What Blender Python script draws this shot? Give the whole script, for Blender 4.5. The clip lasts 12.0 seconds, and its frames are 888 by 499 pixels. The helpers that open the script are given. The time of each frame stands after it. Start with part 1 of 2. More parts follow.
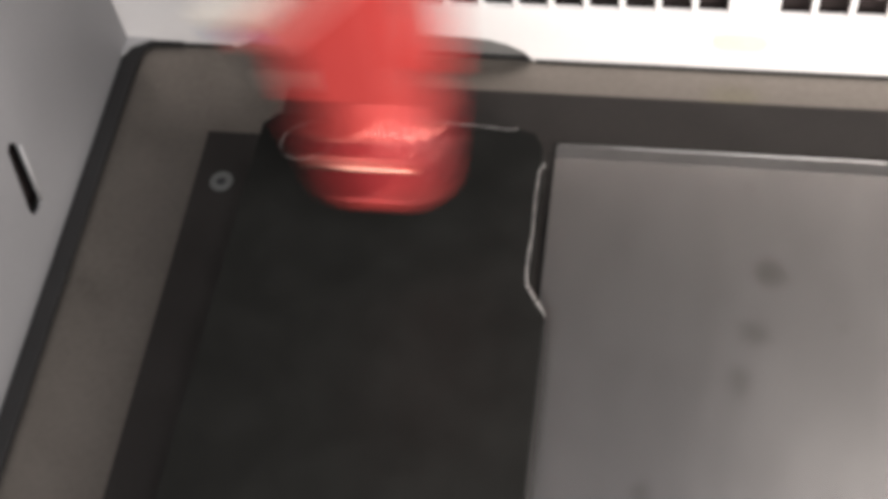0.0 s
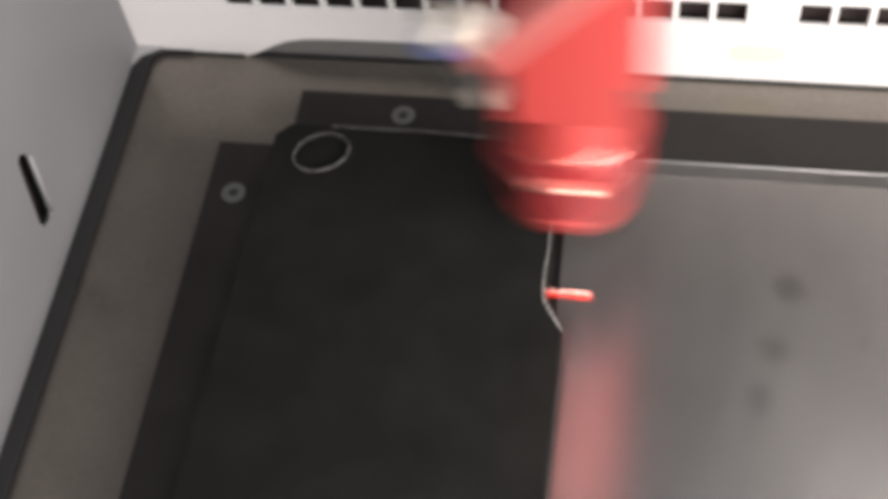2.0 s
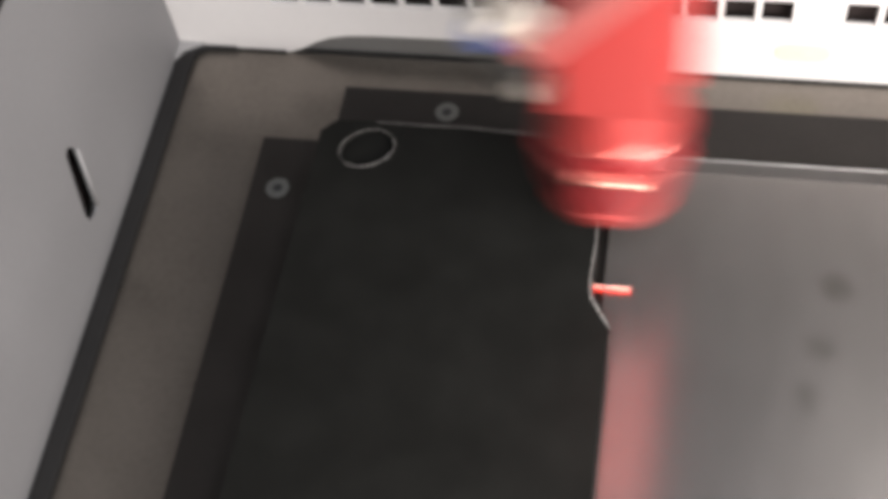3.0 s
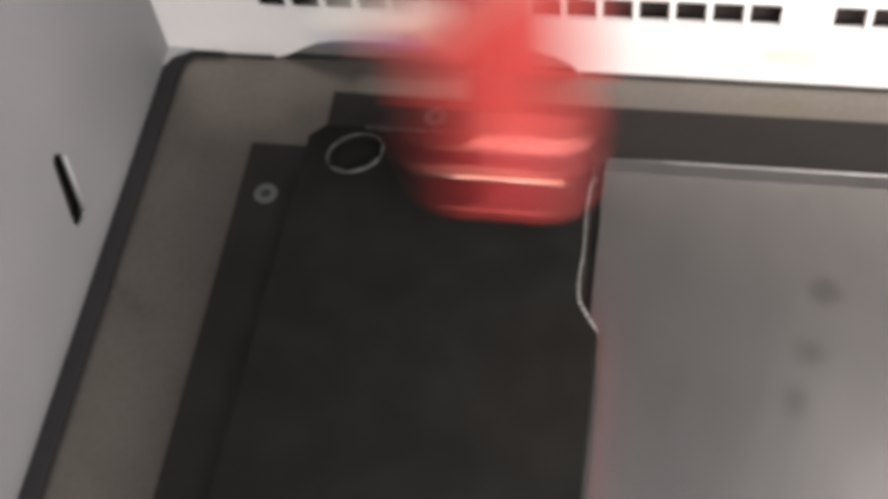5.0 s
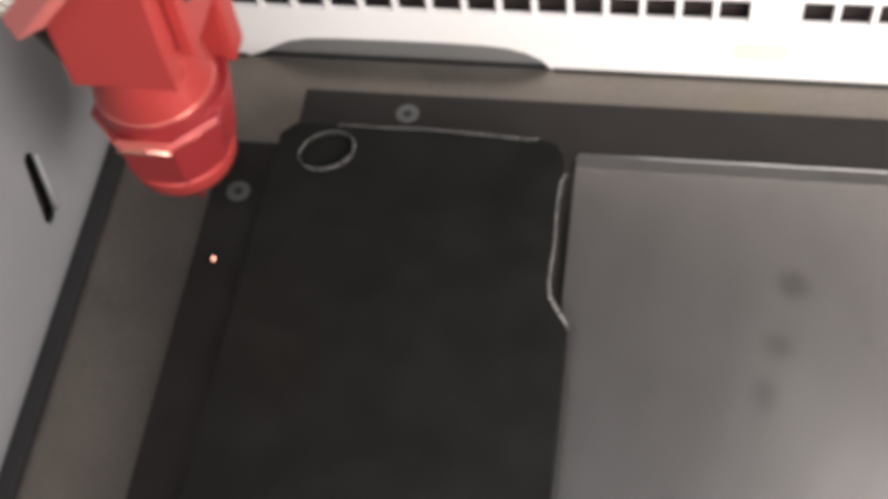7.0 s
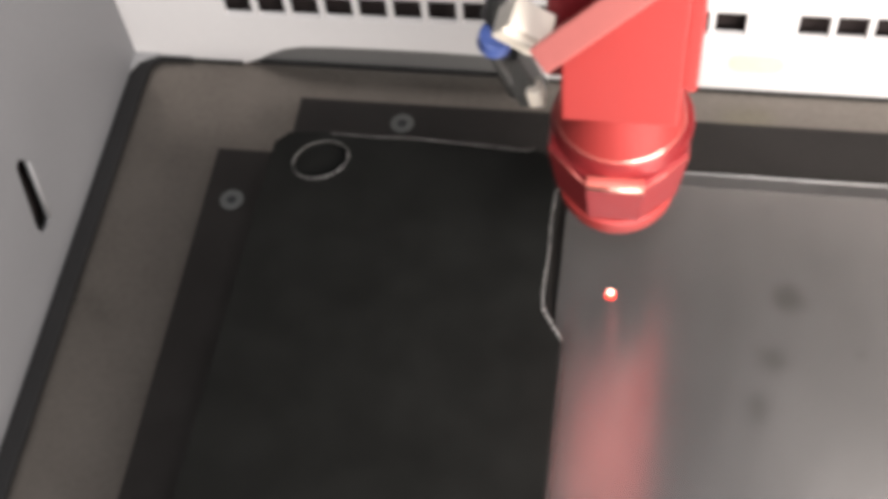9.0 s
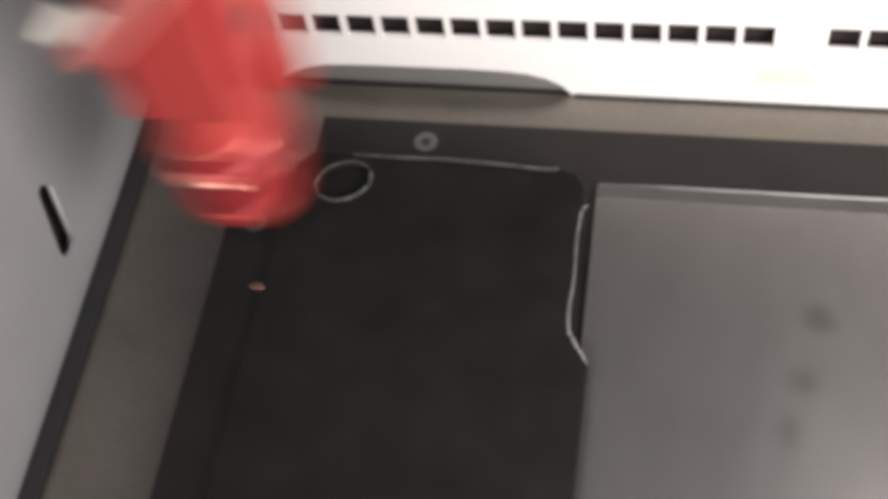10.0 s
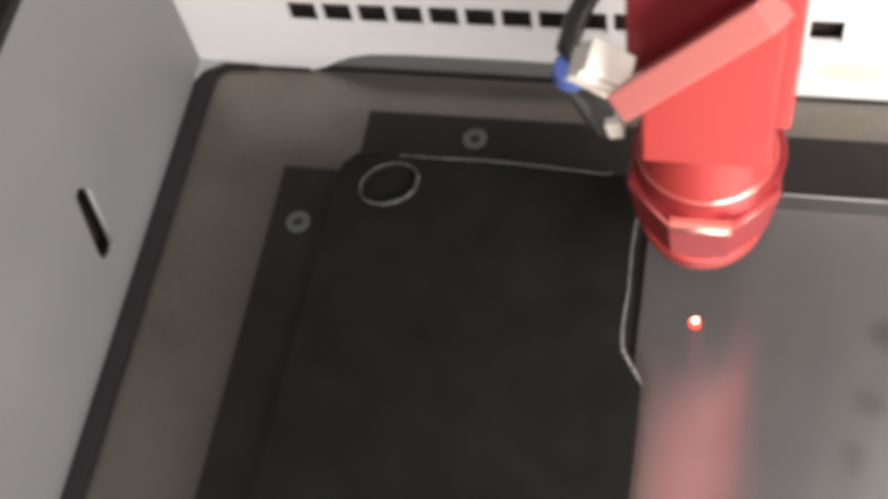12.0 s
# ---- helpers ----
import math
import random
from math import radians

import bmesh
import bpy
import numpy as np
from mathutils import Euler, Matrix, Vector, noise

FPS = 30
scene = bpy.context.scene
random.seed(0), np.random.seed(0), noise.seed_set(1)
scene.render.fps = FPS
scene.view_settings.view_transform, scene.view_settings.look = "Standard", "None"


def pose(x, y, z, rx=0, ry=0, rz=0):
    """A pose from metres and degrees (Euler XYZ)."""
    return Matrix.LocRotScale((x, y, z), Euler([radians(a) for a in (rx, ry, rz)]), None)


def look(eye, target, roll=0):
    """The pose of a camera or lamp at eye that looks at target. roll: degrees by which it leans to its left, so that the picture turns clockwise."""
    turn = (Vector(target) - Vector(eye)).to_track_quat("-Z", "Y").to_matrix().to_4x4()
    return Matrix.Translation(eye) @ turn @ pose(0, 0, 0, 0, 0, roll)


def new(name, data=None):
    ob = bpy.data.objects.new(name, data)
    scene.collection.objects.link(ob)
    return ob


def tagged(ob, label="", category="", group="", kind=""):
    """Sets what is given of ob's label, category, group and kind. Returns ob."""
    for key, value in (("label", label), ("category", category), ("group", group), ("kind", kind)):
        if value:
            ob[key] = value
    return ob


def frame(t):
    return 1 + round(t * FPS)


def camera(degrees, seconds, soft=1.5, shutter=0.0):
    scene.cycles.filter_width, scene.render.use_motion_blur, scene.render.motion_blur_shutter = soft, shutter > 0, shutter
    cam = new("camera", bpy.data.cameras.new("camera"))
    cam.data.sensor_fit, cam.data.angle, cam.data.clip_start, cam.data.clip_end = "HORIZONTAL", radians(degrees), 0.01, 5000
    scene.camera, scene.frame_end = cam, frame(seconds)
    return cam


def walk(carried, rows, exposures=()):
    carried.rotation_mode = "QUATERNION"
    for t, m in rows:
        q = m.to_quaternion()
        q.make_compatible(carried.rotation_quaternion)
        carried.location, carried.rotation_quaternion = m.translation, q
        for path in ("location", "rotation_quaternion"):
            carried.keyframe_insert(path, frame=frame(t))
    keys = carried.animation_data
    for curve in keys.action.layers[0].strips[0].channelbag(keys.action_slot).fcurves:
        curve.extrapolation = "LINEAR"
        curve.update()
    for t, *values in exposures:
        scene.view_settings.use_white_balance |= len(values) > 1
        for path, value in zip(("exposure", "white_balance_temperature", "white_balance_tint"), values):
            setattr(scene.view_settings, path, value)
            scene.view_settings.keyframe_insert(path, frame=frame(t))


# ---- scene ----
# ---- camera ----
cam = camera(36.7, 12.0, soft=5.5, shutter=0.36)
PATH = [
    (0, (0.21, -0.365, 0.533), (-0.083, 0.686, -1.143), -9.2),
    (0.5, (0.208, -0.36, 0.531), (-0.088, 0.706, -1.136), -9.7),
    (1, (0.203, -0.357, 0.531), (-0.095, 0.711, -1.133), -10.3),
    (1.5, (0.207, -0.359, 0.53), (-0.1, 0.705, -1.136), -10.4),
    (2, (0.202, -0.357, 0.531), (-0.092, 0.694, -1.145), -9.1),
    (2.5, (0.195, -0.355, 0.531), (-0.108, 0.699, -1.141), -9.2),
    (3, (0.188, -0.362, 0.531), (-0.127, 0.69, -1.141), -9.5),
    (5, (0.191, -0.36, 0.53), (-0.118, 0.697, -1.14), -9.4),
    (5.5, (0.193, -0.358, 0.531), (-0.102, 0.695, -1.144), -8.9),
    (6, (0.193, -0.357, 0.53), (-0.098, 0.699, -1.143), -9.0),
    (6.5, (0.194, -0.357, 0.531), (-0.095, 0.698, -1.144), -9.0),
    (7, (0.197, -0.36, 0.532), (-0.088, 0.694, -1.144), -8.8),
    (7.5, (0.202, -0.358, 0.529), (-0.075, 0.702, -1.144), -8.4),
    (9.5, (0.197, -0.357, 0.531), (-0.084, 0.707, -1.139), -8.0),
    (10, (0.201, -0.343, 0.531), (-0.131, 0.708, -1.138), -10.9),
    (10.5, (0.198, -0.311, 0.529), (-0.142, 0.665, -1.184), -11.7),
    (11, (0.196, -0.305, 0.53), (-0.223, 0.639, -1.183), -16.8),
    (11.5, (0.193, -0.304, 0.529), (-0.203, 0.638, -1.19), -15.1),
    (12, (0.195, -0.304, 0.529), (-0.202, 0.653, -1.182), -14.8),
]
walk(cam, [(t, look(eye, target, roll)) for t, eye, target, roll in PATH])

# ---- light: machine lamp, ceiling lamp of the room, grey daylight ----
scene.view_settings.exposure = 0.0
world = bpy.data.worlds.new("world")
scene.world = world
world.use_nodes = True
world.node_tree.nodes["Background"].inputs[0].default_value = (0.62, 0.64, 0.68, 1)
world.node_tree.nodes["Background"].inputs[1].default_value = 0.12


def area_lamp(name, eye, target, sx, sy, watts, colour):
    data = bpy.data.lights.new(name, "AREA")
    data.shape, data.size, data.size_y, data.energy, data.color = "RECTANGLE", sx, sy, watts, colour
    ob = new(name, data)
    ob.matrix_world = look(eye, target)
    return ob


area_lamp("machine_lamp", (0.42, -0.27, 0.235), (0.16, 0.05, 0.06), 0.32, 0.12, 4.1, (1.0, 0.95, 0.90))
area_lamp("ceiling_lamp", (0.4, -0.8, 1.62), (0.1, 0.0, 0.0), 1.4, 0.8, 38.0, (0.96, 0.97, 1.0))


# ---- materials ----
def material(name, colour, rough=0.5, metal=0.0, spread=0.12, grain=300.0, blotch=14.0, bump=0.0, coat=0.0,
             rough_spread=0.1, stretch=(1, 1, 1), specular=0.5):
    m = bpy.data.materials.new(name)
    m.use_nodes = True
    nt = m.node_tree
    b = nt.nodes["Principled BSDF"]
    co = nt.nodes.new("ShaderNodeTexCoord")
    mp = nt.nodes.new("ShaderNodeMapping")
    mp.inputs["Scale"].default_value = stretch
    nt.links.new(co.outputs["Object"], mp.inputs["Vector"])
    big, small = nt.nodes.new("ShaderNodeTexNoise"), nt.nodes.new("ShaderNodeTexNoise")
    big.inputs["Scale"].default_value, big.inputs["Detail"].default_value = blotch, 4
    small.inputs["Scale"].default_value, small.inputs["Detail"].default_value = grain, 3
    for n in (big, small):
        nt.links.new(mp.outputs["Vector"], n.inputs["Vector"])
    mix = nt.nodes.new("ShaderNodeMath")
    mix.operation = "MULTIPLY_ADD"
    mix.inputs[1].default_value = 0.6
    nt.links.new(big.outputs["Fac"], mix.inputs[0])
    half = nt.nodes.new("ShaderNodeMath")
    half.operation = "MULTIPLY"
    half.inputs[1].default_value = 0.4
    nt.links.new(small.outputs["Fac"], half.inputs[0])
    nt.links.new(half.outputs[0], mix.inputs[2])
    ramp = nt.nodes.new("ShaderNodeValToRGB")
    ramp.color_ramp.elements[0].position, ramp.color_ramp.elements[1].position = 0.15, 0.85
    ramp.color_ramp.interpolation = "EASE"
    ramp.color_ramp.elements[0].color = (*[c * (1 - spread) for c in colour], 1)
    ramp.color_ramp.elements[1].color = (*[min(1, c * (1 + spread)) for c in colour], 1)
    nt.links.new(mix.outputs[0], ramp.inputs[0])
    nt.links.new(ramp.outputs[0], b.inputs["Base Color"])
    rr = nt.nodes.new("ShaderNodeMapRange")
    rr.inputs["From Min"].default_value, rr.inputs["From Max"].default_value = 0.1, 0.9
    rr.inputs["To Min"].default_value = max(0.02, rough - rough_spread)
    rr.inputs["To Max"].default_value = min(1, rough + rough_spread)
    nt.links.new(big.outputs["Fac"], rr.inputs["Value"])
    nt.links.new(rr.outputs[0], b.inputs["Roughness"])
    b.inputs["Metallic"].default_value = metal
    b.inputs["Coat Weight"].default_value = coat
    b.inputs["Specular IOR Level"].default_value = specular
    if bump:
        bp = nt.nodes.new("ShaderNodeBump")
        bp.inputs["Strength"].default_value, bp.inputs["Distance"].default_value = bump, 0.0006
        nt.links.new(small.outputs["Fac"], bp.inputs["Height"])
        nt.links.new(bp.outputs[0], b.inputs["Normal"])
    return m


def soft_marks(m, spots, amount):
    """Soft dark marks of a given radius at places of the object's plane."""
    nt = m.node_tree
    b = nt.nodes["Principled BSDF"]
    co = nt.nodes["Texture Coordinate"]
    wob = nt.nodes.new("ShaderNodeTexNoise")
    wob.inputs["Scale"].default_value = 70
    nt.links.new(co.outputs["Object"], wob.inputs["Vector"])
    total = None
    for x, y, r in spots:
        dist = nt.nodes.new("ShaderNodeVectorMath")
        dist.operation = "DISTANCE"
        dist.inputs[1].default_value = (x, y, 0.0)
        nt.links.new(co.outputs["Object"], dist.inputs[0])
        add = nt.nodes.new("ShaderNodeMath")
        add.operation = "MULTIPLY_ADD"
        add.inputs[1].default_value = r * 1.2
        nt.links.new(wob.outputs["Fac"], add.inputs[0])
        nt.links.new(dist.outputs["Value"], add.inputs[2])
        ran = nt.nodes.new("ShaderNodeMapRange")
        ran.interpolation_type = "SMOOTHSTEP"
        ran.inputs["From Min"].default_value, ran.inputs["From Max"].default_value = r * 0.5, r * 2.0
        ran.inputs["To Min"].default_value, ran.inputs["To Max"].default_value = amount, 0.0
        nt.links.new(add.outputs[0], ran.inputs["Value"])
        if total is None:
            total = ran.outputs[0]
        else:
            mx = nt.nodes.new("ShaderNodeMath")
            mx.operation = "MAXIMUM"
            nt.links.new(total, mx.inputs[0])
            nt.links.new(ran.outputs[0], mx.inputs[1])
            total = mx.outputs[0]
    mixc = nt.nodes.new("ShaderNodeMix")
    mixc.data_type = "RGBA"
    mixc.inputs["B"].default_value = (0.10, 0.085, 0.07, 1)
    old = b.inputs["Base Color"].links[0].from_socket
    nt.links.new(total, mixc.inputs["Factor"])
    nt.links.new(old, mixc.inputs["A"])
    nt.links.new(mixc.outputs["Result"], b.inputs["Base Color"])


def brushed(m, along, amount):
    """Brushing that draws reflections out along one direction."""
    nt = m.node_tree
    b = nt.nodes["Principled BSDF"]
    way = nt.nodes.new("ShaderNodeCombineXYZ")
    for i in range(3):
        way.inputs[i].default_value = along[i]
    nt.links.new(way.outputs[0], b.inputs["Tangent"])
    b.inputs["Anisotropic"].default_value = amount


def glow(name, colour, strength):
    m = bpy.data.materials.new(name)
    m.use_nodes = True
    b = m.node_tree.nodes["Principled BSDF"]
    b.inputs["Base Color"].default_value = (*colour, 1)
    b.inputs["Emission Color"].default_value = (*colour, 1)
    b.inputs["Emission Strength"].default_value = strength
    return m


WHITE = material("white_powder_coat", (0.79, 0.75, 0.735), 0.45, spread=0.03, bump=0.05)
GREY_PANEL = material("blue_grey_powder_coat", (0.212, 0.207, 0.214), 0.5, spread=0.07, bump=0.08)
PALE_EDGE = material("pale_fillet_lit_edge", (0.33, 0.32, 0.32), 0.5, spread=0.1)
DECK = material("grey_deck_paint", (0.30, 0.31, 0.31), 0.55, spread=0.06)
PAN = material("taupe_steel_pan", (0.185, 0.164, 0.144), 0.32, spread=0.2, blotch=22, metal=0.75)
RUBBER = material("dark_rubber_seal", (0.020, 0.019, 0.019), 0.65, spread=0.2, bump=0.15, specular=0.15)
FLAP = material("grey_flap_metal", (0.15, 0.145, 0.14), 0.45, spread=0.1)
# Dark colour stands in for the unlit depth behind vents and slot.
OPENING_SHADE = material("shaded_opening", (0.034, 0.026, 0.025), 0.9, spread=0.2, specular=0.1)
TABLE = material("black_table_paint", (0.0185, 0.0160, 0.0147), 0.42, spread=0.25, blotch=30, bump=0.08, specular=0.26)
STONE = material("polished_black_granite", (0.0105, 0.0104, 0.0097), 0.36, spread=0.3, grain=900, blotch=40, rough_spread=0.02, specular=0.07)
CHIP = material("chipped_granite_edge", (0.32, 0.30, 0.29), 0.6, spread=0.5, grain=1500, bump=0.3)
ALU = material("brushed_aluminium", (0.40, 0.370, 0.356), 0.255, metal=0.98, spread=0.16, grain=60, blotch=16,
               rough_spread=0.0, stretch=(1, 0.45, 1))
brushed(ALU, (0, 1, 0), 0.9)
# Highlight caught by the sheet's back edge, drawn as a brighter metal line.
ALU_GLINT = material("aluminium_edge_highlight", (0.42, 0.41, 0.40), 0.35, metal=0.7, spread=0.25, grain=200)
ALU_LIP = material("dull_aluminium", (0.16, 0.152, 0.148), 0.4, metal=0.8, spread=0.15, grain=60, blotch=20)
soft_marks(ALU, [(0.269, -0.033, 0.009), (0.261, -0.066, 0.008), (0.255, -0.090, 0.008), (0.257, 0.014, 0.004),
             (0.215, -0.145, 0.006), (0.30, -0.06, 0.004), (0.1650, 0.0140, 0.0022)], 0.42)
STEEL = material("zinc_washer", (0.15, 0.15, 0.143), 0.45, metal=0.5, spread=0.15)
RED = material("red_anodised_aluminium", (0.39, 0.041, 0.037), 0.48, metal=0.25, spread=0.07, grain=700, blotch=30, bump=0.03)
# Deeper copy of the red: shade around the cup is in the colour.
CUP_RED = material("shaded_red_anodised_aluminium", (0.265, 0.023, 0.026), 0.42, metal=0.25, spread=0.08, grain=700, blotch=30, bump=0.03)
# Highlights along the red edges are painted with these two lighter metals.
RED_GLINT = material("red_edge_highlight", (0.84, 0.24, 0.20), 0.25, metal=0.6, spread=0.05)
PALE_GLINT = material("pale_edge_highlight", (0.95, 0.52, 0.42), 0.28, metal=0.9, spread=0.05)
RED_DARK = material("dark_red_anodised_aluminium", (0.22, 0.02, 0.025), 0.4, metal=0.35, spread=0.08)
# Light falling on the mirror bar is painted into this paler red.
SALMON = material("lit_salmon_red_aluminium", (0.64, 0.19, 0.17), 0.4, metal=0.2, spread=0.06)
BLACK_PLASTIC = material("black_plastic", (0.02, 0.02, 0.021), 0.4, spread=0.15)
HOSE = material("dark_grey_hose", (0.045, 0.044, 0.042), 0.45, spread=0.2)
BLUE = material("blue_plastic_collar", (0.09, 0.14, 0.40), 0.35, spread=0.1)
CREAM = material("cream_connector", (0.78, 0.70, 0.60), 0.4, spread=0.05)
LABEL_YELLOW = material("faded_yellow_label", (0.82, 0.80, 0.58), 0.5, spread=0.06, blotch=90)
ROOM_WALL = material("room_plaster", (0.30, 0.30, 0.30), 0.85, spread=0.05, blotch=1.5)
ROOM_FLOOR = material("room_floor", (0.16, 0.15, 0.14), 0.6, spread=0.12, blotch=2.0)
SPOT = glow("laser_spot_light", (1.0, 0.045, 0.025), 5.0)
SPOT_CORE = glow("laser_spot_core_light", (1.0, 0.42, 0.34), 22.0)


# ---- mesh helpers ----
def finish(bm, smooth=False):
    bmesh.ops.recalc_face_normals(bm, faces=bm.faces)
    if smooth:
        for f in bm.faces:
            f.smooth = True
    return bm


def mesh_of(name, bm, mat):
    me = bpy.data.meshes.new(name)
    bm.to_mesh(me)
    bm.free()
    me.materials.append(mat)
    return me


def part(name, bm, mat, parent, label=""):
    ob = new(name, mesh_of(name, bm, mat))
    ob.parent = parent
    return tagged(ob, label)


def thing(name, bm, mat, label, category, kind="", group=""):
    ob = new(name, mesh_of(name, bm, mat))
    return tagged(ob, label, category, group, kind)


def empty(name, label, category, group=""):
    return tagged(new(name), label, category, group)


def box(x0, x1, y0, y1, z0, z1, bevel=0.0, bm=None):
    own = bmesh.new()
    bmesh.ops.create_cube(own, size=1, matrix=Matrix.LocRotScale(((x0 + x1) / 2, (y0 + y1) / 2, (z0 + z1) / 2), None,
                                                               (x1 - x0, y1 - y0, z1 - z0)))
    if bevel:
        bmesh.ops.bevel(own, geom=own.edges, offset=bevel, segments=2, profile=0.7, affect="EDGES")
    if bm is None:
        return own
    me = bpy.data.meshes.new("tmp")
    own.to_mesh(me)
    own.free()
    bm.from_mesh(me)
    bpy.data.meshes.remove(me)
    return bm


def moved(bm, m):
    bmesh.ops.transform(bm, matrix=m, verts=bm.verts)
    return bm


def plate(outline, holes, thick, m, bevel=0.0):
    """A sheet with openings: outline and holes in its own plane, thickness along +normal, then placed by m."""
    bm = bmesh.new()
    edges = []
    for loop in (outline, *holes):
        vs = [bm.verts.new((a, b, 0)) for a, b in loop]
        edges += [bm.edges.new((vs[i], vs[(i + 1) % len(vs)])) for i in range(len(vs))]
    bmesh.ops.triangle_fill(bm, use_beauty=True, use_dissolve=False, edges=edges)
    top = bmesh.ops.extrude_face_region(bm, geom=bm.faces[:])
    bmesh.ops.translate(bm, vec=(0, 0, thick), verts=[v for v in top["geom"] if isinstance(v, bmesh.types.BMVert)])
    bmesh.ops.recalc_face_normals(bm, faces=bm.faces)
    if bevel:
        sharp = [e for e in bm.edges if len(e.link_faces) == 2 and e.calc_face_angle(0) > 0.9
                 and abs(e.verts[0].co.z - e.verts[1].co.z) < 1e-6]
        bmesh.ops.bevel(bm, geom=sharp, offset=bevel, segments=2, profile=0.6, affect="EDGES", clamp_overlap=True)
    return moved(bm, m)


def rounded(x0, x1, y0, y1, r, n=4):
    pts = []
    for cx, cy, a in ((x1 - r, y0 + r, -90), (x1 - r, y1 - r, 0), (x0 + r, y1 - r, 90), (x0 + r, y0 + r, 180)):
        for i in range(n + 1):
            t = radians(a + 90 * i / n)
            pts.append((cx + r * math.cos(t), cy + r * math.sin(t)))
    return pts


def lathe(profile, n=48, turn=0.0, smooth=True):
    """A turned solid round z from (radius, height) pairs, closed at both ends."""
    bm = bmesh.new()
    rings = [[bm.verts.new((r * math.cos(math.tau * (i + turn) / n), r * math.sin(math.tau * (i + turn) / n), z)) for i in range(n)]
             for r, z in profile]
    for a, b in zip(rings, rings[1:]):
        for i in range(n):
            f = bm.faces.new((a[i], a[(i + 1) % n], b[(i + 1) % n], b[i]))
            f.smooth = smooth
    bm.faces.new(rings[0][::-1])
    bm.faces.new(rings[-1])
    finish(bm)
    for e in bm.edges:
        e.smooth = e.calc_face_angle(0) < 0.7
    return bm


def tube(points, radius, n=8, rough=0.0, seed=1):
    """A tube along points; rough makes its thickness uneven."""
    rnd = random.Random(seed)
    bm = bmesh.new()
    rings = []
    pts = [Vector(p) for p in points]
    for i, p in enumerate(pts):
        d = (pts[min(i + 1, len(pts) - 1)] - pts[max(i - 1, 0)]).normalized()
        side = d.cross(Vector((0, 0, 1)))
        side = side.normalized() if side.length > 1e-4 else Vector((1, 0, 0))
        up = side.cross(d)
        r = radius * (1 + rough * rnd.uniform(-1, 1))
        p = p + Vector((rnd.uniform(-1, 1), rnd.uniform(-1, 1), 0)) * radius * rough
        rings.append([bm.verts.new(p + (side * math.cos(math.tau * k / n) + up * math.sin(math.tau * k / n)) * r) for k in range(n)])
    for a, b in zip(rings, rings[1:]):
        for k in range(n):
            bm.faces.new((a[k], a[(k + 1) % n], b[(k + 1) % n], b[k])).smooth = True
    bm.faces.new(rings[0][::-1])
    bm.faces.new(rings[-1])
    return finish(bm)


def path_points(corners, step):
    out = []
    for a, b in zip(corners, corners[1:]):
        n = max(1, int((Vector(b) - Vector(a)).length / step))
        out += [Vector(a).lerp(Vector(b), i / n) for i in range(n)]
    return out + [Vector(corners[-1])]


# planes: XZ sheets grow towards +y, YZ sheets towards -x
XZ = Matrix(((1, 0, 0, 0), (0, 0, 1, 0), (0, 1, 0, 0), (0, 0, 0, 1)))
YZ = Matrix(((0, 0, -1, 0), (1, 0, 0, 0), (0, 1, 0, 0), (0, 0, 0, 1)))

# ---- the machine's tub ----
WL, WR, YB, YF, PZ, TOP = -0.083, 0.62, 0.105, -0.47, -0.02, 0.146
thing("floor", box(WL, WR, YF, YB, PZ - 0.004, PZ), PAN, "taupe painted sheet steel bottom of the machine tub", "tub floor", "structure")

slot = [(-0.0362, 0.0135), (-0.0290, 0.0108), (-0.0262, 0.0122), (-0.0235, 0.0300), (-0.0206, 0.0490), (-0.0215, 0.0530),
        (-0.0255, 0.0575), (-0.0290, 0.0562), (-0.0312, 0.0470), (-0.0374, 0.0200)]
wall_left = thing("wall_left", plate([(YF, PZ - 0.004), (YB + 0.004, PZ - 0.004), (YB + 0.004, TOP), (YF, TOP)], [slot], 0.0012,
                                     Matrix.Translation((WL, 0, 0)) @ YZ, 0.0), GREY_PANEL,
                  "blue-grey painted side panel with one upright slot", "panel", "structure")
part("slot_shade", plate(rounded(-0.0460, -0.0100, 0.0, 0.068, 0.003), [], 0.002, Matrix.Translation((WL - 0.0105, 0, 0)) @ YZ), OPENING_SHADE, wall_left,
     "dark sheet, the shade inside the slot put in its colour")

# Pale tube paints the light on the slot's far inner edge.
part("slot_edge", tube([(WL + 0.0003, -0.0256, 0.0122), (WL + 0.0003, -0.0229, 0.0300), (WL + 0.0003, -0.0200, 0.0490)], 0.0008, 8), PALE_EDGE, wall_left,
     "far edge of the slot, its light painted pale")

HOLE_W, HOLE_P, HZ0, HZ1 = 0.0150, 0.01804, 0.0208, 0.0364
hole_x = [-0.0235 + HOLE_P * i for i in range(15)] + [0.269 + HOLE_P * i for i in range(15)]
tilt = 0.0160
holes = []
for x in hole_x:
    z = (x - 0.11) * tilt
    holes.append([(a, b + z) for a, b in rounded(x, x + HOLE_W, HZ0, HZ1, 0.0006, 2)])
arch = [(-0.0215, PZ), (-0.013, -0.0165), (-0.004, -0.0105), (0.004, -0.0065), (0.014, -0.0040), (0.03, -0.0030), (0.06, -0.0026),
        (0.09, -0.0026), (0.11, -0.0032), (0.122, -0.0046), (0.132, -0.0078), (0.140, -0.0128), (0.1455, PZ)]
wall_back = thing("wall_back", plate([(WL, PZ), *arch, (WR, PZ), (WR, 0.0535), (WL, 0.0485)], holes, 0.003,
                                     Matrix.Translation((0, YB, 0)) @ XZ), WHITE,
                  "white painted back panel with a row of square vent openings", "panel", "structure")
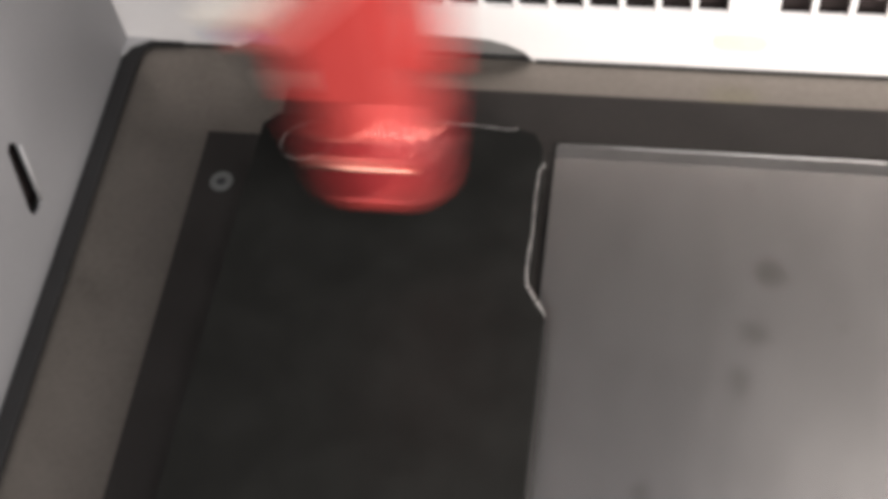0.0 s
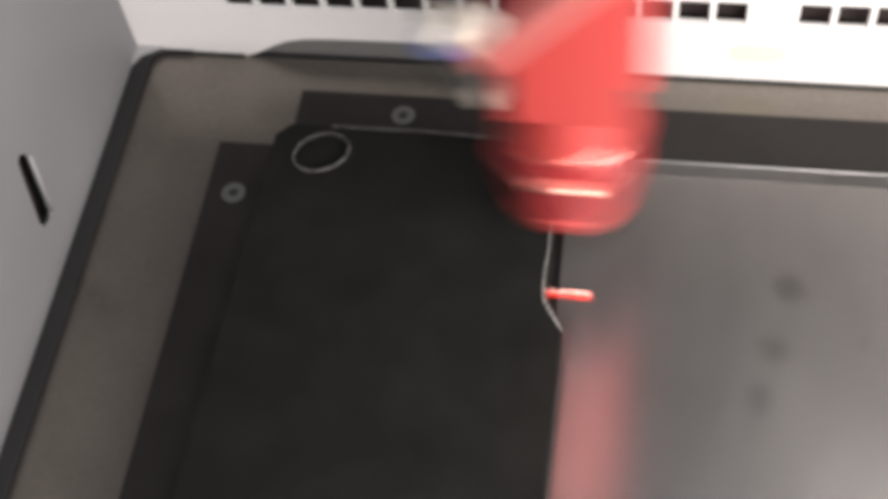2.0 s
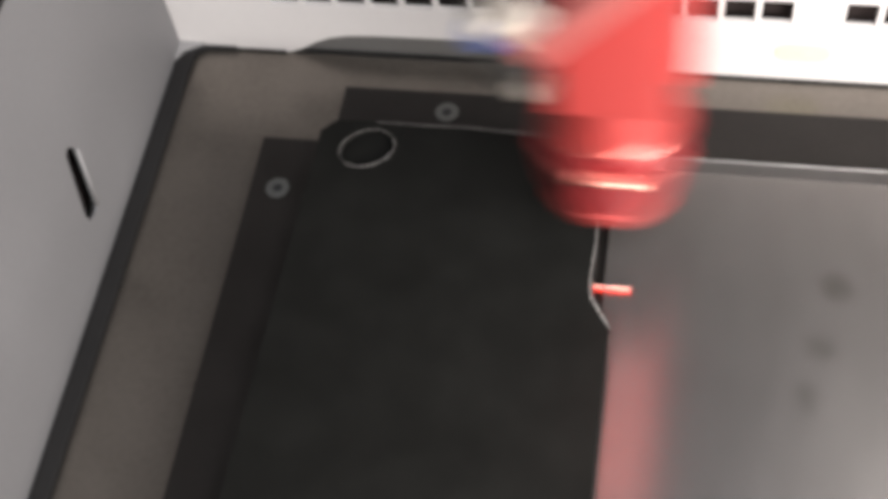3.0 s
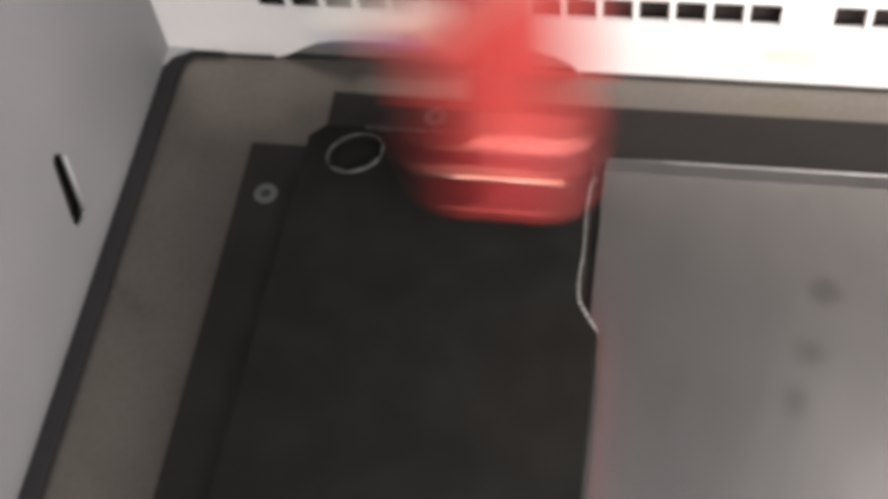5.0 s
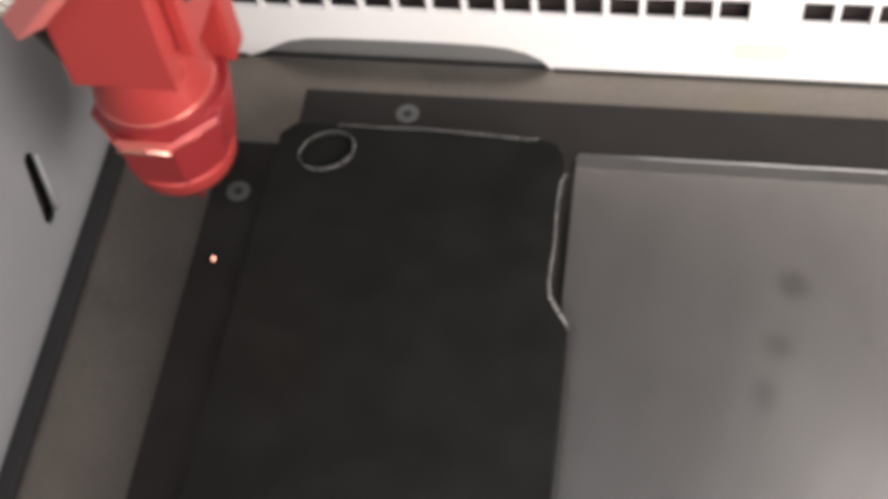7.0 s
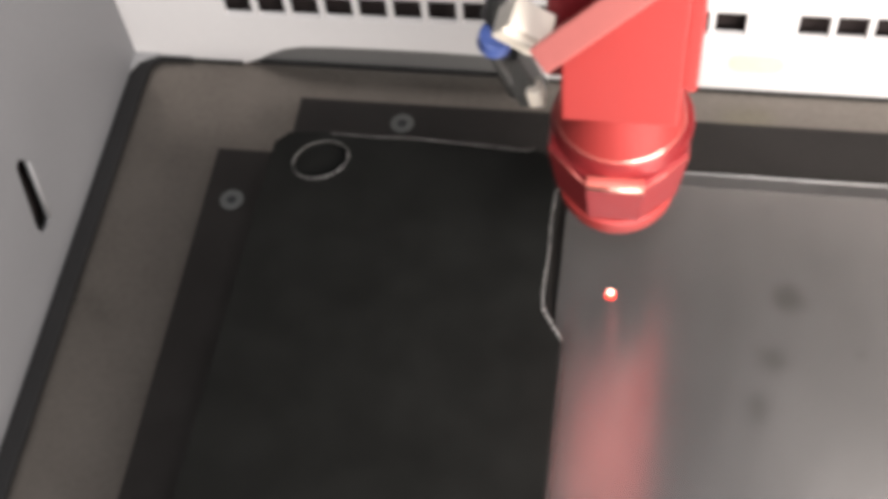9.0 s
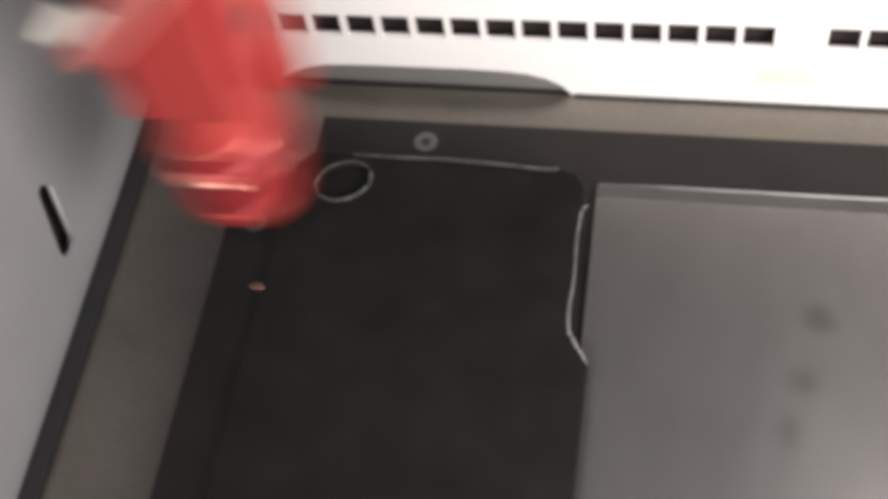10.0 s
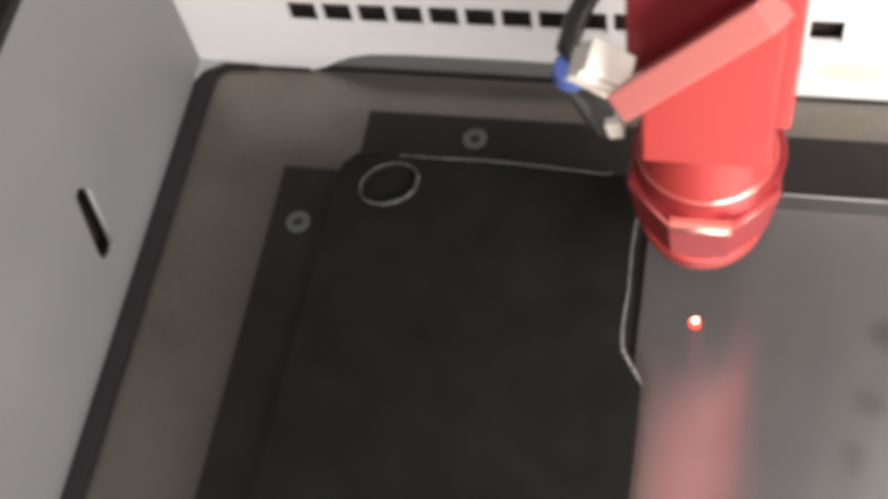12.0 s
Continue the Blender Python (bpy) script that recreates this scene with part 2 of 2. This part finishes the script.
# Sheet behind the vents, the shade of their depth in its colour.
part("duct", box(WL, WR, YB + 0.011, YB + 0.015, PZ, 0.048), OPENING_SHADE, wall_back, "dark sheet, the shade behind the vents put in its colour")
part("flap", box(-0.028, 0.152, YB + 0.0035, YB + 0.0055, PZ, 0.0), FLAP, wall_back, "grey metal flap in the low opening")
part("flap_lip", box(-0.022, 0.146, YB + 0.0008, YB + 0.0030, PZ, PZ + 0.0007), RUBBER, wall_back, "dark lip of the flap")
shelf = bmesh.new()
vs = [shelf.verts.new(p) for p in ((WL, YB, 0.0485), (WR, YB, 0.0535), (WR, YB + 0.06, 0.0535), (WL, YB + 0.06, 0.0485))]
shelf.faces.new(vs)
ext = bmesh.ops.extrude_face_region(shelf, geom=shelf.faces[:])
bmesh.ops.translate(shelf, vec=(0, 0, 0.003), verts=[v for v in ext["geom"] if isinstance(v, bmesh.types.BMVert)])
thing("shelf_back", finish(shelf), WHITE, "white painted fold above the vents", "panel", "structure")
thing("wall_back_upper", box(WL, WR, YB + 0.06, YB + 0.064, PZ, TOP), WHITE, "white painted upper back panel", "panel", "structure")
thing("wall_right", box(WR, WR + 0.004, YF, YB + 0.064, PZ - 0.004, TOP), GREY_PANEL, "blue-grey painted side panel", "panel", "structure")
thing("wall_front", box(WL, WR, YF - 0.004, YF, PZ - 0.004, 0.10), GREY_PANEL, "blue-grey painted front panel", "panel", "structure")
thing("deck_left", box(WL - 0.30, WL - 0.011, YF - 0.05, YB + 0.12, TOP + 0.001, TOP + 0.005, 0.001), DECK, "grey painted top deck beside the tub", "deck", "structure")
thing("seal_left_top", box(WL - 0.011, WL + 0.0012, YF, YB + 0.06, TOP, TOP + 0.0062, 0.0018), RUBBER, "dark rubber seal on the panel's upper edge", "seal", "structure")
thing("seal_left", box(WL + 0.0005, WL + 0.0102, YF, YB - 0.022, PZ, PZ + 0.004, 0.0015), RUBBER, "dark rubber seal along the tub floor", "seal", "structure")
thing("seal_corner", plate([(WL + 0.0150, YB - 0.0008), (WL + 0.0040, YB - 0.0070), (WL + 0.0005, YB - 0.0140), (WL + 0.0005, YB - 0.0222), (WL + 0.0102, YB - 0.0222), (WL + 0.0104, YB - 0.0105), (WL + 0.0120, YB - 0.0060),
                            (WL + 0.0160, YB - 0.0030), (WL + 0.0330, YB - 0.0017), (WL + 0.0330, YB - 0.0008)], [], 0.0036,
                           Matrix.Translation((0, 0, PZ)), 0.0005), RUBBER, "dark rubber seal turning the tub's corner", "seal", "structure")
thing("corner_fillet", plate([(WL + 0.0002, YB - 0.0002), (WL + 0.0002, YB - 0.0138), (WL + 0.0038, YB - 0.0069), (WL + 0.0148, YB - 0.0006)], [], 0.0048,
                              Matrix.Translation((0, 0, PZ))), PALE_EDGE, "pale grey fillet in the tub's corner", "panel", "structure")
thing("seal_back", box(0.1462, WR, YB - 0.0011, YB - 0.0002, PZ, PZ + 0.0018), RUBBER, "thin dark joint under the back panel", "seal", "structure")
thing("seal_back_corner", box(WL + 0.0332, -0.022, YB - 0.0011, YB - 0.0002, PZ, PZ + 0.0018), RUBBER, "thin dark joint under the back panel", "seal", "structure")
thing("deck_right", box(WR + 0.004, WR + 0.25, YF - 0.05, YB + 0.12, TOP + 0.001, TOP + 0.005, 0.001), DECK, "grey painted top deck beside the tub", "deck", "structure")
thing("cabinet", box(WL - 0.30, WR + 0.25, YF - 0.05, YB + 0.12, -0.9, PZ - 0.03, 0.004), DECK, "grey painted base cabinet of the machine", "cabinet", "structure")
thing("cabinet_side_left", box(WL - 0.30, WL - 0.28, YF - 0.05, YB + 0.12, PZ - 0.03, TOP + 0.001), DECK, "grey painted outer side of the machine", "cabinet", "structure")
thing("cabinet_side_right", box(WR + 0.23, WR + 0.25, YF - 0.05, YB + 0.12, PZ - 0.03, TOP + 0.001), DECK, "grey painted outer side of the machine", "cabinet", "structure")
thing("warning_label", plate(rounded(0.2385, 0.2660, -0.0040, 0.0090, 0.0060), [], 0.0004, Matrix.Translation((0, YB - 0.0006, 0)) @ XZ), LABEL_YELLOW,
              "faded yellow sticker on the white back panel", "sticker")

# ---- the work table ----
table = empty("work_table", "black painted metal table with a stepped corner", "table")
screw_places = [(0.0, 0.0), (0.077, 0.054)]
part("tabletop", plate([(-0.0145, -0.42), (0.56, -0.42), (0.56, 0.0675), (0.0215, 0.0675), (0.0215, 0.0315), (-0.0145, 0.0315)], [], 0.006,
                       Matrix.Translation((0, 0, -0.006)), 0.0005), TABLE, table)
for x, y in ((0.04, 0.0), (0.50, 0.0), (0.04, -0.36), (0.50, -0.36)):
    part("leg", lathe([(0.009, PZ), (0.009, -0.0062)], 20), STEEL, table)
for x, y in screw_places:
    washer = part("washer", lathe([(0.0056, 0.0001), (0.0060, 0.0006), (0.0057, 0.0011), (0.0028, 0.0011), (0.0024, 0.0006)], 32), STEEL, table, "zinc washer")
    washer.location = (x, y, 0)
    part("screw_head", lathe([(0.0025, 0.0004), (0.0025, 0.0009), (0.0016, 0.0013)], 20), BLACK_PLASTIC, washer, "black screw")
for ob, (x, y) in zip([o for o in table.children if o.name.startswith("leg")], ((0.04, 0.0), (0.50, 0.0), (0.04, -0.36), (0.50, -0.36))):
    ob.location = (x, y, 0)

sheet = thing("aluminium_sheet", box(0.1645, 0.555, -0.41, 0.0250, 0.0002, 0.0030, 0.0003), ALU,
              "brushed aluminium sheet with soft dark marks on the table", "metal sheet")
part("back_lip", box(0.1645, 0.555, 0.0252, 0.0335, 0.0002, 0.0022, 0.0006), ALU_LIP, sheet, "duller folded lip")
part("cut_edge", tube([(0.1655, 0.0336, 0.0021), (0.20, 0.0336, 0.0021), (0.24, 0.0336, 0.0022), (0.553, 0.0336, 0.0023)], 0.00032, 8), ALU_GLINT, sheet, "back edge with its highlight in a brighter colour")

# ---- the stone being engraved ----
SZ = 0.028
def oval(n, grow=1.0):
    """The oval opening's outline, its long way leaning to the back."""
    c, k = math.cos(radians(27)), math.sin(radians(27))
    pts = []
    for i in range(n):
        a, b = 0.0136 * grow * math.cos(math.tau * i / n), 0.0106 * grow * math.sin(math.tau * i / n)
        pts.append((0.0478 + a * c - b * k, 0.0081 + a * k + b * c))
    return pts


stone = empty("granite_slab", "polished black granite slab with chipped pale edges", "stone slab")
right = [(0.1700, -0.40), (0.1700, -0.0785), (0.1685, -0.0755), (0.1640, -0.0690), (0.1605, -0.0625), (0.1597, -0.054), (0.1605, -0.035),
         (0.1598, -0.018), (0.1602, -0.002), (0.1610, 0.0005)]
back = [(0.1605, 0.0120), (0.1560, 0.0195), (0.1475, 0.0220), (0.1440, 0.0212), (0.126, 0.0225), (0.095, 0.0240), (0.07, 0.0236), (0.048, 0.0240), (0.030, 0.0235)]
left = [(0.0235, 0.0170), (0.0150, -0.40)]
part("slab", plate(right + back + left, [oval(40)], SZ - 0.0032, Matrix.Translation((0, 0, 0.0032))), STONE, stone)


def chips(corners, r, seed, name="chipped_edge"):
    pts = path_points([(x, y, SZ) for x, y in corners], 0.0011)
    part(name, tube(pts, r, 6, 0.55, seed), CHIP, stone, "pale chipped edge")


chips(right[1:10] + [(0.1618, 0.0016), (0.1632, 0.0022)], 0.00022, 3)
chips([(0.1475, 0.0222), (0.1440, 0.0212), (0.126, 0.0225), (0.095, 0.0240), (0.07, 0.0236), (0.050, 0.0238)], 0.00012, 5)
chips(oval(36) + oval(36)[:1], 0.00014, 7, "chipped_hole_rim")
for x, y in ((0.03, 0.0), (0.03, -0.30), (0.15, -0.30), (0.15, 0.0)):
    part("pad", lathe([(0.006, 0.0002), (0.006, 0.0031)], 20), RUBBER, stone, "thin rubber pad").location = (x, y, 0)
part("hole_floor", plate(oval(40, 0.99), [], SZ - 0.0080, Matrix.Translation((0, 0, 0.0040))), STONE, stone)
rnd = random.Random(11)
for x, y in oval(60)[41:53:2]:
    bm = bmesh.new()
    bmesh.ops.create_icosphere(bm, subdivisions=1, radius=0.0006, matrix=Matrix.Translation((x, y, SZ)) @ Matrix.Diagonal((1, rnd.uniform(0.6, 1.3), 0.6, 1)))
    part("chip", bm, CHIP, stone)
for i in range(5):
    bm = bmesh.new()
    bmesh.ops.create_icosphere(bm, subdivisions=1, radius=0.0008, matrix=Matrix.Translation(
        (0.1610 + 0.0018 * i, -0.0645 - 0.0028 * i, SZ)) @ Matrix.Diagonal((0.8, rnd.uniform(0.8, 1.5), 0.6, 1)))
    part("chip", bm, CHIP, stone)

# ---- the laser head; its origin lies on the beam, at the height of the table ----
head = empty("laser_carriage", "red anodised laser carriage with a faceted nozzle cup", "laser carriage")
octo = 1 / math.cos(math.pi / 8)
part("nozzle_cup", lathe([(0.0200, 0.0875), (0.0222, 0.0885), (0.0232, 0.0950), (0.0240 * octo, 0.1000), (0.0276 * octo, 0.1275), (0.0264 * octo, 0.1300)],
                         8, 0.5, smooth=False), CUP_RED, head)
part("cup_rim", lathe([(0.0205, 0.0862), (0.0222, 0.0866), (0.0236, 0.0900), (0.0246, 0.0965), (0.0235, 0.0972)], 48), RED, head, "paler rounded rim")
# Ledge and edges carry their highlights as lighter colour.
part("facet_ledge", box(-0.0112, 0.0112, -0.0290, -0.0262, 0.1272, 0.1312, 0.0006), RED_GLINT, head, "ledge with a highlight painted into its colour")


def cup_corner(k):
    a = radians(22.5 + 45 * k)
    return (0.0277 * octo * math.cos(a), 0.0277 * octo * math.sin(a), 0.1275)


part("facet_edge", tube([(-0.0110, -0.0291, 0.1272), (0.0, -0.0291, 0.1272), (0.0110, -0.0291, 0.1272)], 0.0010, 12), PALE_GLINT, head, "facet edge, its highlight drawn in pale metal")
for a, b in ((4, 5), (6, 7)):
    part("facet_edge", tube([cup_corner(a), cup_corner(b)], 0.00035, 8), RED_GLINT, head, "facet edge with a highlight in its colour")
part("shoulder", lathe([(0.0263, 0.1300), (0.0264, 0.1306), (0.0252, 0.1384)], 56), CUP_RED, head)
part("neck_edge", lathe([(0.0246, 0.1384), (0.0254, 0.1386), (0.0255, 0.1394), (0.0251, 0.1399)], 56), RED_GLINT, head, "neck edge with a highlight in its colour")
part("neck", lathe([(0.0252, 0.1400), (0.0223, 0.1600), (0.0222, 0.1715)], 56), RED, head)
part("lens_holder", lathe([(0.0165, 0.0790), (0.0178, 0.0795), (0.0182, 0.0810), (0.0182, 0.0861)], 36), BLACK_PLASTIC, head, "black lens holder under the cup")
part("nozzle_tip", lathe([(0.0014, 0.0560), (0.0020, 0.0563), (0.0034, 0.0660), (0.0060, 0.0789)], 28), RED_DARK, head)
# housing with a slanting upper edge
part("housing", plate([(-0.0210, 0.1606), (0.0215, 0.1606), (0.0215, 0.285), (0.0180, 0.285), (0.0180, 0.2400), (-0.0210, 0.1970)], [], 0.0110,
                      Matrix.Translation((0, -0.0230, 0)) @ XZ, 0.0009), RED, head)
diag = box(-0.028, 0.036, -0.0050, 0.0080, -0.0052, 0.0052, 0.0010)
part("mirror_bar", moved(diag, Matrix.Translation((-0.0075, -0.0290, 0.2225)) @ pose(0, 0, 0, 0, -48, 0) @ pose(0, 0, 0, -32, 0, 0)), SALMON, head, "mirror bar, paler with light put in its colour")
part("side_plate", box(0.0217, 0.0275, -0.0115, 0.022, 0.1680, 0.285, 0.0012), RED, head)
# Flat black disc paints the darkness inside the round opening.
part("side_hole", moved(lathe([(0.0058, -0.0004), (0.0058, 0.0006), (0.0050, 0.0008)], 28), pose(0.0275, 0.001, 0.193, 0, 90, 0)), BLACK_PLASTIC, head, "dark disc painting the shade inside a round opening")
part("back_block", box(-0.0270, 0.0214, -0.0118, 0.024, 0.1716, 0.285, 0.0012), RED_DARK, head)
part("rear_guide", box(0.0080, 0.0292, 0.0190, 0.0330, 0.1290, 0.285, 0.0030), RED, head)
part("rear_flange", moved(lathe([(0.0243, 0.1005), (0.0284, 0.1310), (0.0276, 0.1328)], 48), pose(0.0006, 0.0042, 0)), CUP_RED, head)
BEHIND = Matrix.Translation((-0.0032, 0.0185, -0.0200))
part("air_hose", moved(tube([(-0.0390, -0.004, 0.150), (-0.0430, -0.006, 0.165), (-0.0465, -0.008, 0.182), (-0.0470, -0.008, 0.198), (-0.0430, -0.007, 0.214),
                             (-0.0370, -0.006, 0.228), (-0.0340, -0.004, 0.248), (-0.0330, -0.002, 0.305)], 0.0040, 14), BEHIND), HOSE, head, "dark grey air hose")
part("hose_collar", moved(lathe([(0.0060, -0.0035), (0.0068, -0.003), (0.0068, 0.003), (0.0060, 0.0035)], 24), BEHIND @ pose(-0.0460, -0.0085, 0.1855, 8, 12, 0)), BLUE, head,
     "blue hose collar")
part("hose_fitting", moved(box(-0.0055, 0.0055, -0.006, 0.006, -0.0140, 0.0140, 0.002), BEHIND @ pose(-0.0375, -0.003, 0.1600, 0, -22, 0)), HOSE, head, "dark hose fitting")
part("hose_end", moved(box(-0.0030, 0.0030, -0.004, 0.004, -0.0045, 0.0045, 0.001), BEHIND @ pose(-0.0310, -0.0085, 0.1550, 0, -12, 0)), CREAM, head, "cream hose end")
part("connector", moved(box(-0.0082, 0.0082, -0.006, 0.006, -0.0066, 0.0066, 0.0012), pose(-0.0345, -0.0170, 0.2035, 14, 36, 0)), CREAM, head, "cream connector block")
part("connector_ridge", moved(box(-0.0082, 0.0082, -0.0075, -0.0055, 0.0005, 0.0030, 0.0006), pose(-0.0345, -0.0170, 0.2035, 14, 36, 0)), CREAM, head, "cream ridge")

part("mount", box(-0.018, 0.018, 0.0160, 0.0330, 0.2852, 0.3440, 0.001), RED_DARK, head)

# ---- the bridge on which the carriage runs, above the view ----
bridge = empty("gantry_rail", "black extruded rail carrying the laser carriage", "rail")
part("beam", box(WL - 0.07, WR + 0.07, 0.0335, 0.0640, 0.300, 0.3440, 0.002), BLACK_PLASTIC, bridge)
for x in (WL - 0.07, WR + 0.04):
    part("end_block", box(x, x + 0.03, 0.0360, 0.0800, TOP + 0.0055, 0.2998, 0.002), BLACK_PLASTIC, bridge)

# ---- the red spot of the beam ----
spot = empty("laser_spot", "small glowing red laser spot on the work surface", "light spot")
part("halo", moved(lathe([(0.0021, 0.0), (0.0021, 0.0002)], 20), pose(0, -0.0014, 0)), SPOT, spot)
part("core", lathe([(0.0010, 0.0), (0.0010, 0.0002), (0.0004, 0.0007)], 16), SPOT_CORE, spot)

# ---- the room round the machine ----
RX0, RX1, RY0, RY1, RZ0, RZ1 = -1.9, 2.2, -2.2, 2.0, -0.9, 1.7
thing("room_floor", box(RX0, RX1, RY0, RY1, RZ0 - 0.1, RZ0), ROOM_FLOOR, "plain dark workshop floor", "floor", "structure")
thing("room_ceiling", box(RX0, RX1, RY0, RY1, RZ1, RZ1 + 0.1), ROOM_WALL, "plain light ceiling", "ceiling", "structure")
thing("room_wall_north", box(RX0, RX1, RY1, RY1 + 0.1, RZ0, RZ1), ROOM_WALL, "plain light wall", "wall", "structure")
thing("room_wall_south", box(RX0, RX1, RY0 - 0.1, RY0, RZ0, RZ1), ROOM_WALL, "plain light wall", "wall", "structure")
thing("room_wall_east", box(RX1, RX1 + 0.1, RY0, RY1, RZ0, RZ1), ROOM_WALL, "plain light wall", "wall", "structure")
thing("room_wall_west", box(RX0 - 0.1, RX0, RY0, RY1, RZ0, RZ1), ROOM_WALL, "plain light wall", "wall", "structure")

# ---- motion: the head sweeps to and fro while the bridge creeps back ----
PERIOD, START = 0.2318, 0.0753
LATE = [(0.0, [0.07, -0.072, 0.075, 0.0, 0.065, -0.01, 0.093, -0.055, 0.042, -0.023, 0.0, 0.044, 0.113, -0.032, 0.076, -0.111, 0.049, 0.0, 0.025, 0.002, 0.061, -0.033, 0.036, -0.062, 0.0, 0.005, 0.002, -0.022, 0.066, -0.061, 0.027, -0.014, 0.0]),
        (4.8, [0.083, -0.037, 0.049, -0.05, 0.005, -0.005, 0.0, -0.034, 0.132, -0.058, 0.041, -0.093, -0.025, 0.0, 0.043, -0.033, 0.061, -0.076, 0.013, -0.044, 0.0, 0.023, 0.092, -0.064, 0.047, -0.133, 0.03, 0.0, 0.003, -0.022]),
        (9.3, [-0.037, 0.017, -0.124, -0.055, 0.0, 0.013, -0.048, 0.044, -0.088, 0.01, -0.075, -0.007, 0.0, 0.061, -0.064, 0.02, -0.082, 0.002, -0.026, 0.0, -0.06, 0.021, -0.077, 0.025, -0.115, -0.046, 0.0, 0.022])]


KNOTS = [(begin + 0.1 * i, d) for begin, steps in LATE for i, d in enumerate(steps)]


def lateness(t):
    """The strokes' uneven timing, in parts of a period."""
    return float(np.interp(t, [k[0] for k in KNOTS], [k[1] for k in KNOTS]))


def sweep(t):
    phase = ((t - START) / PERIOD + lateness(t)) % 1
    swing = max(-1, min(1, 1.35 * (1 - 4 * abs(phase - 0.5))))
    return 0.0925 + 0.0965 * math.sin(math.pi / 2 * swing)


def surface(x):
    return 0.0034 if x >= 0.0925 else -0.00066


def motions():
    times = [k / 30 for k in range(-1, 363)]
    walk(head, [(t, pose(sweep(t), -0.0342 + 0.00095 * t, -0.0195)) for t in times])
    walk(bridge, [(t, pose(0, -0.0342 + 0.00095 * t, 0)) for t in (0, 6, 12)])
    walk(spot, [(t, pose(sweep(t), -0.0462 + 0.00095 * t, surface(sweep(t)))) for t in times])


motions()
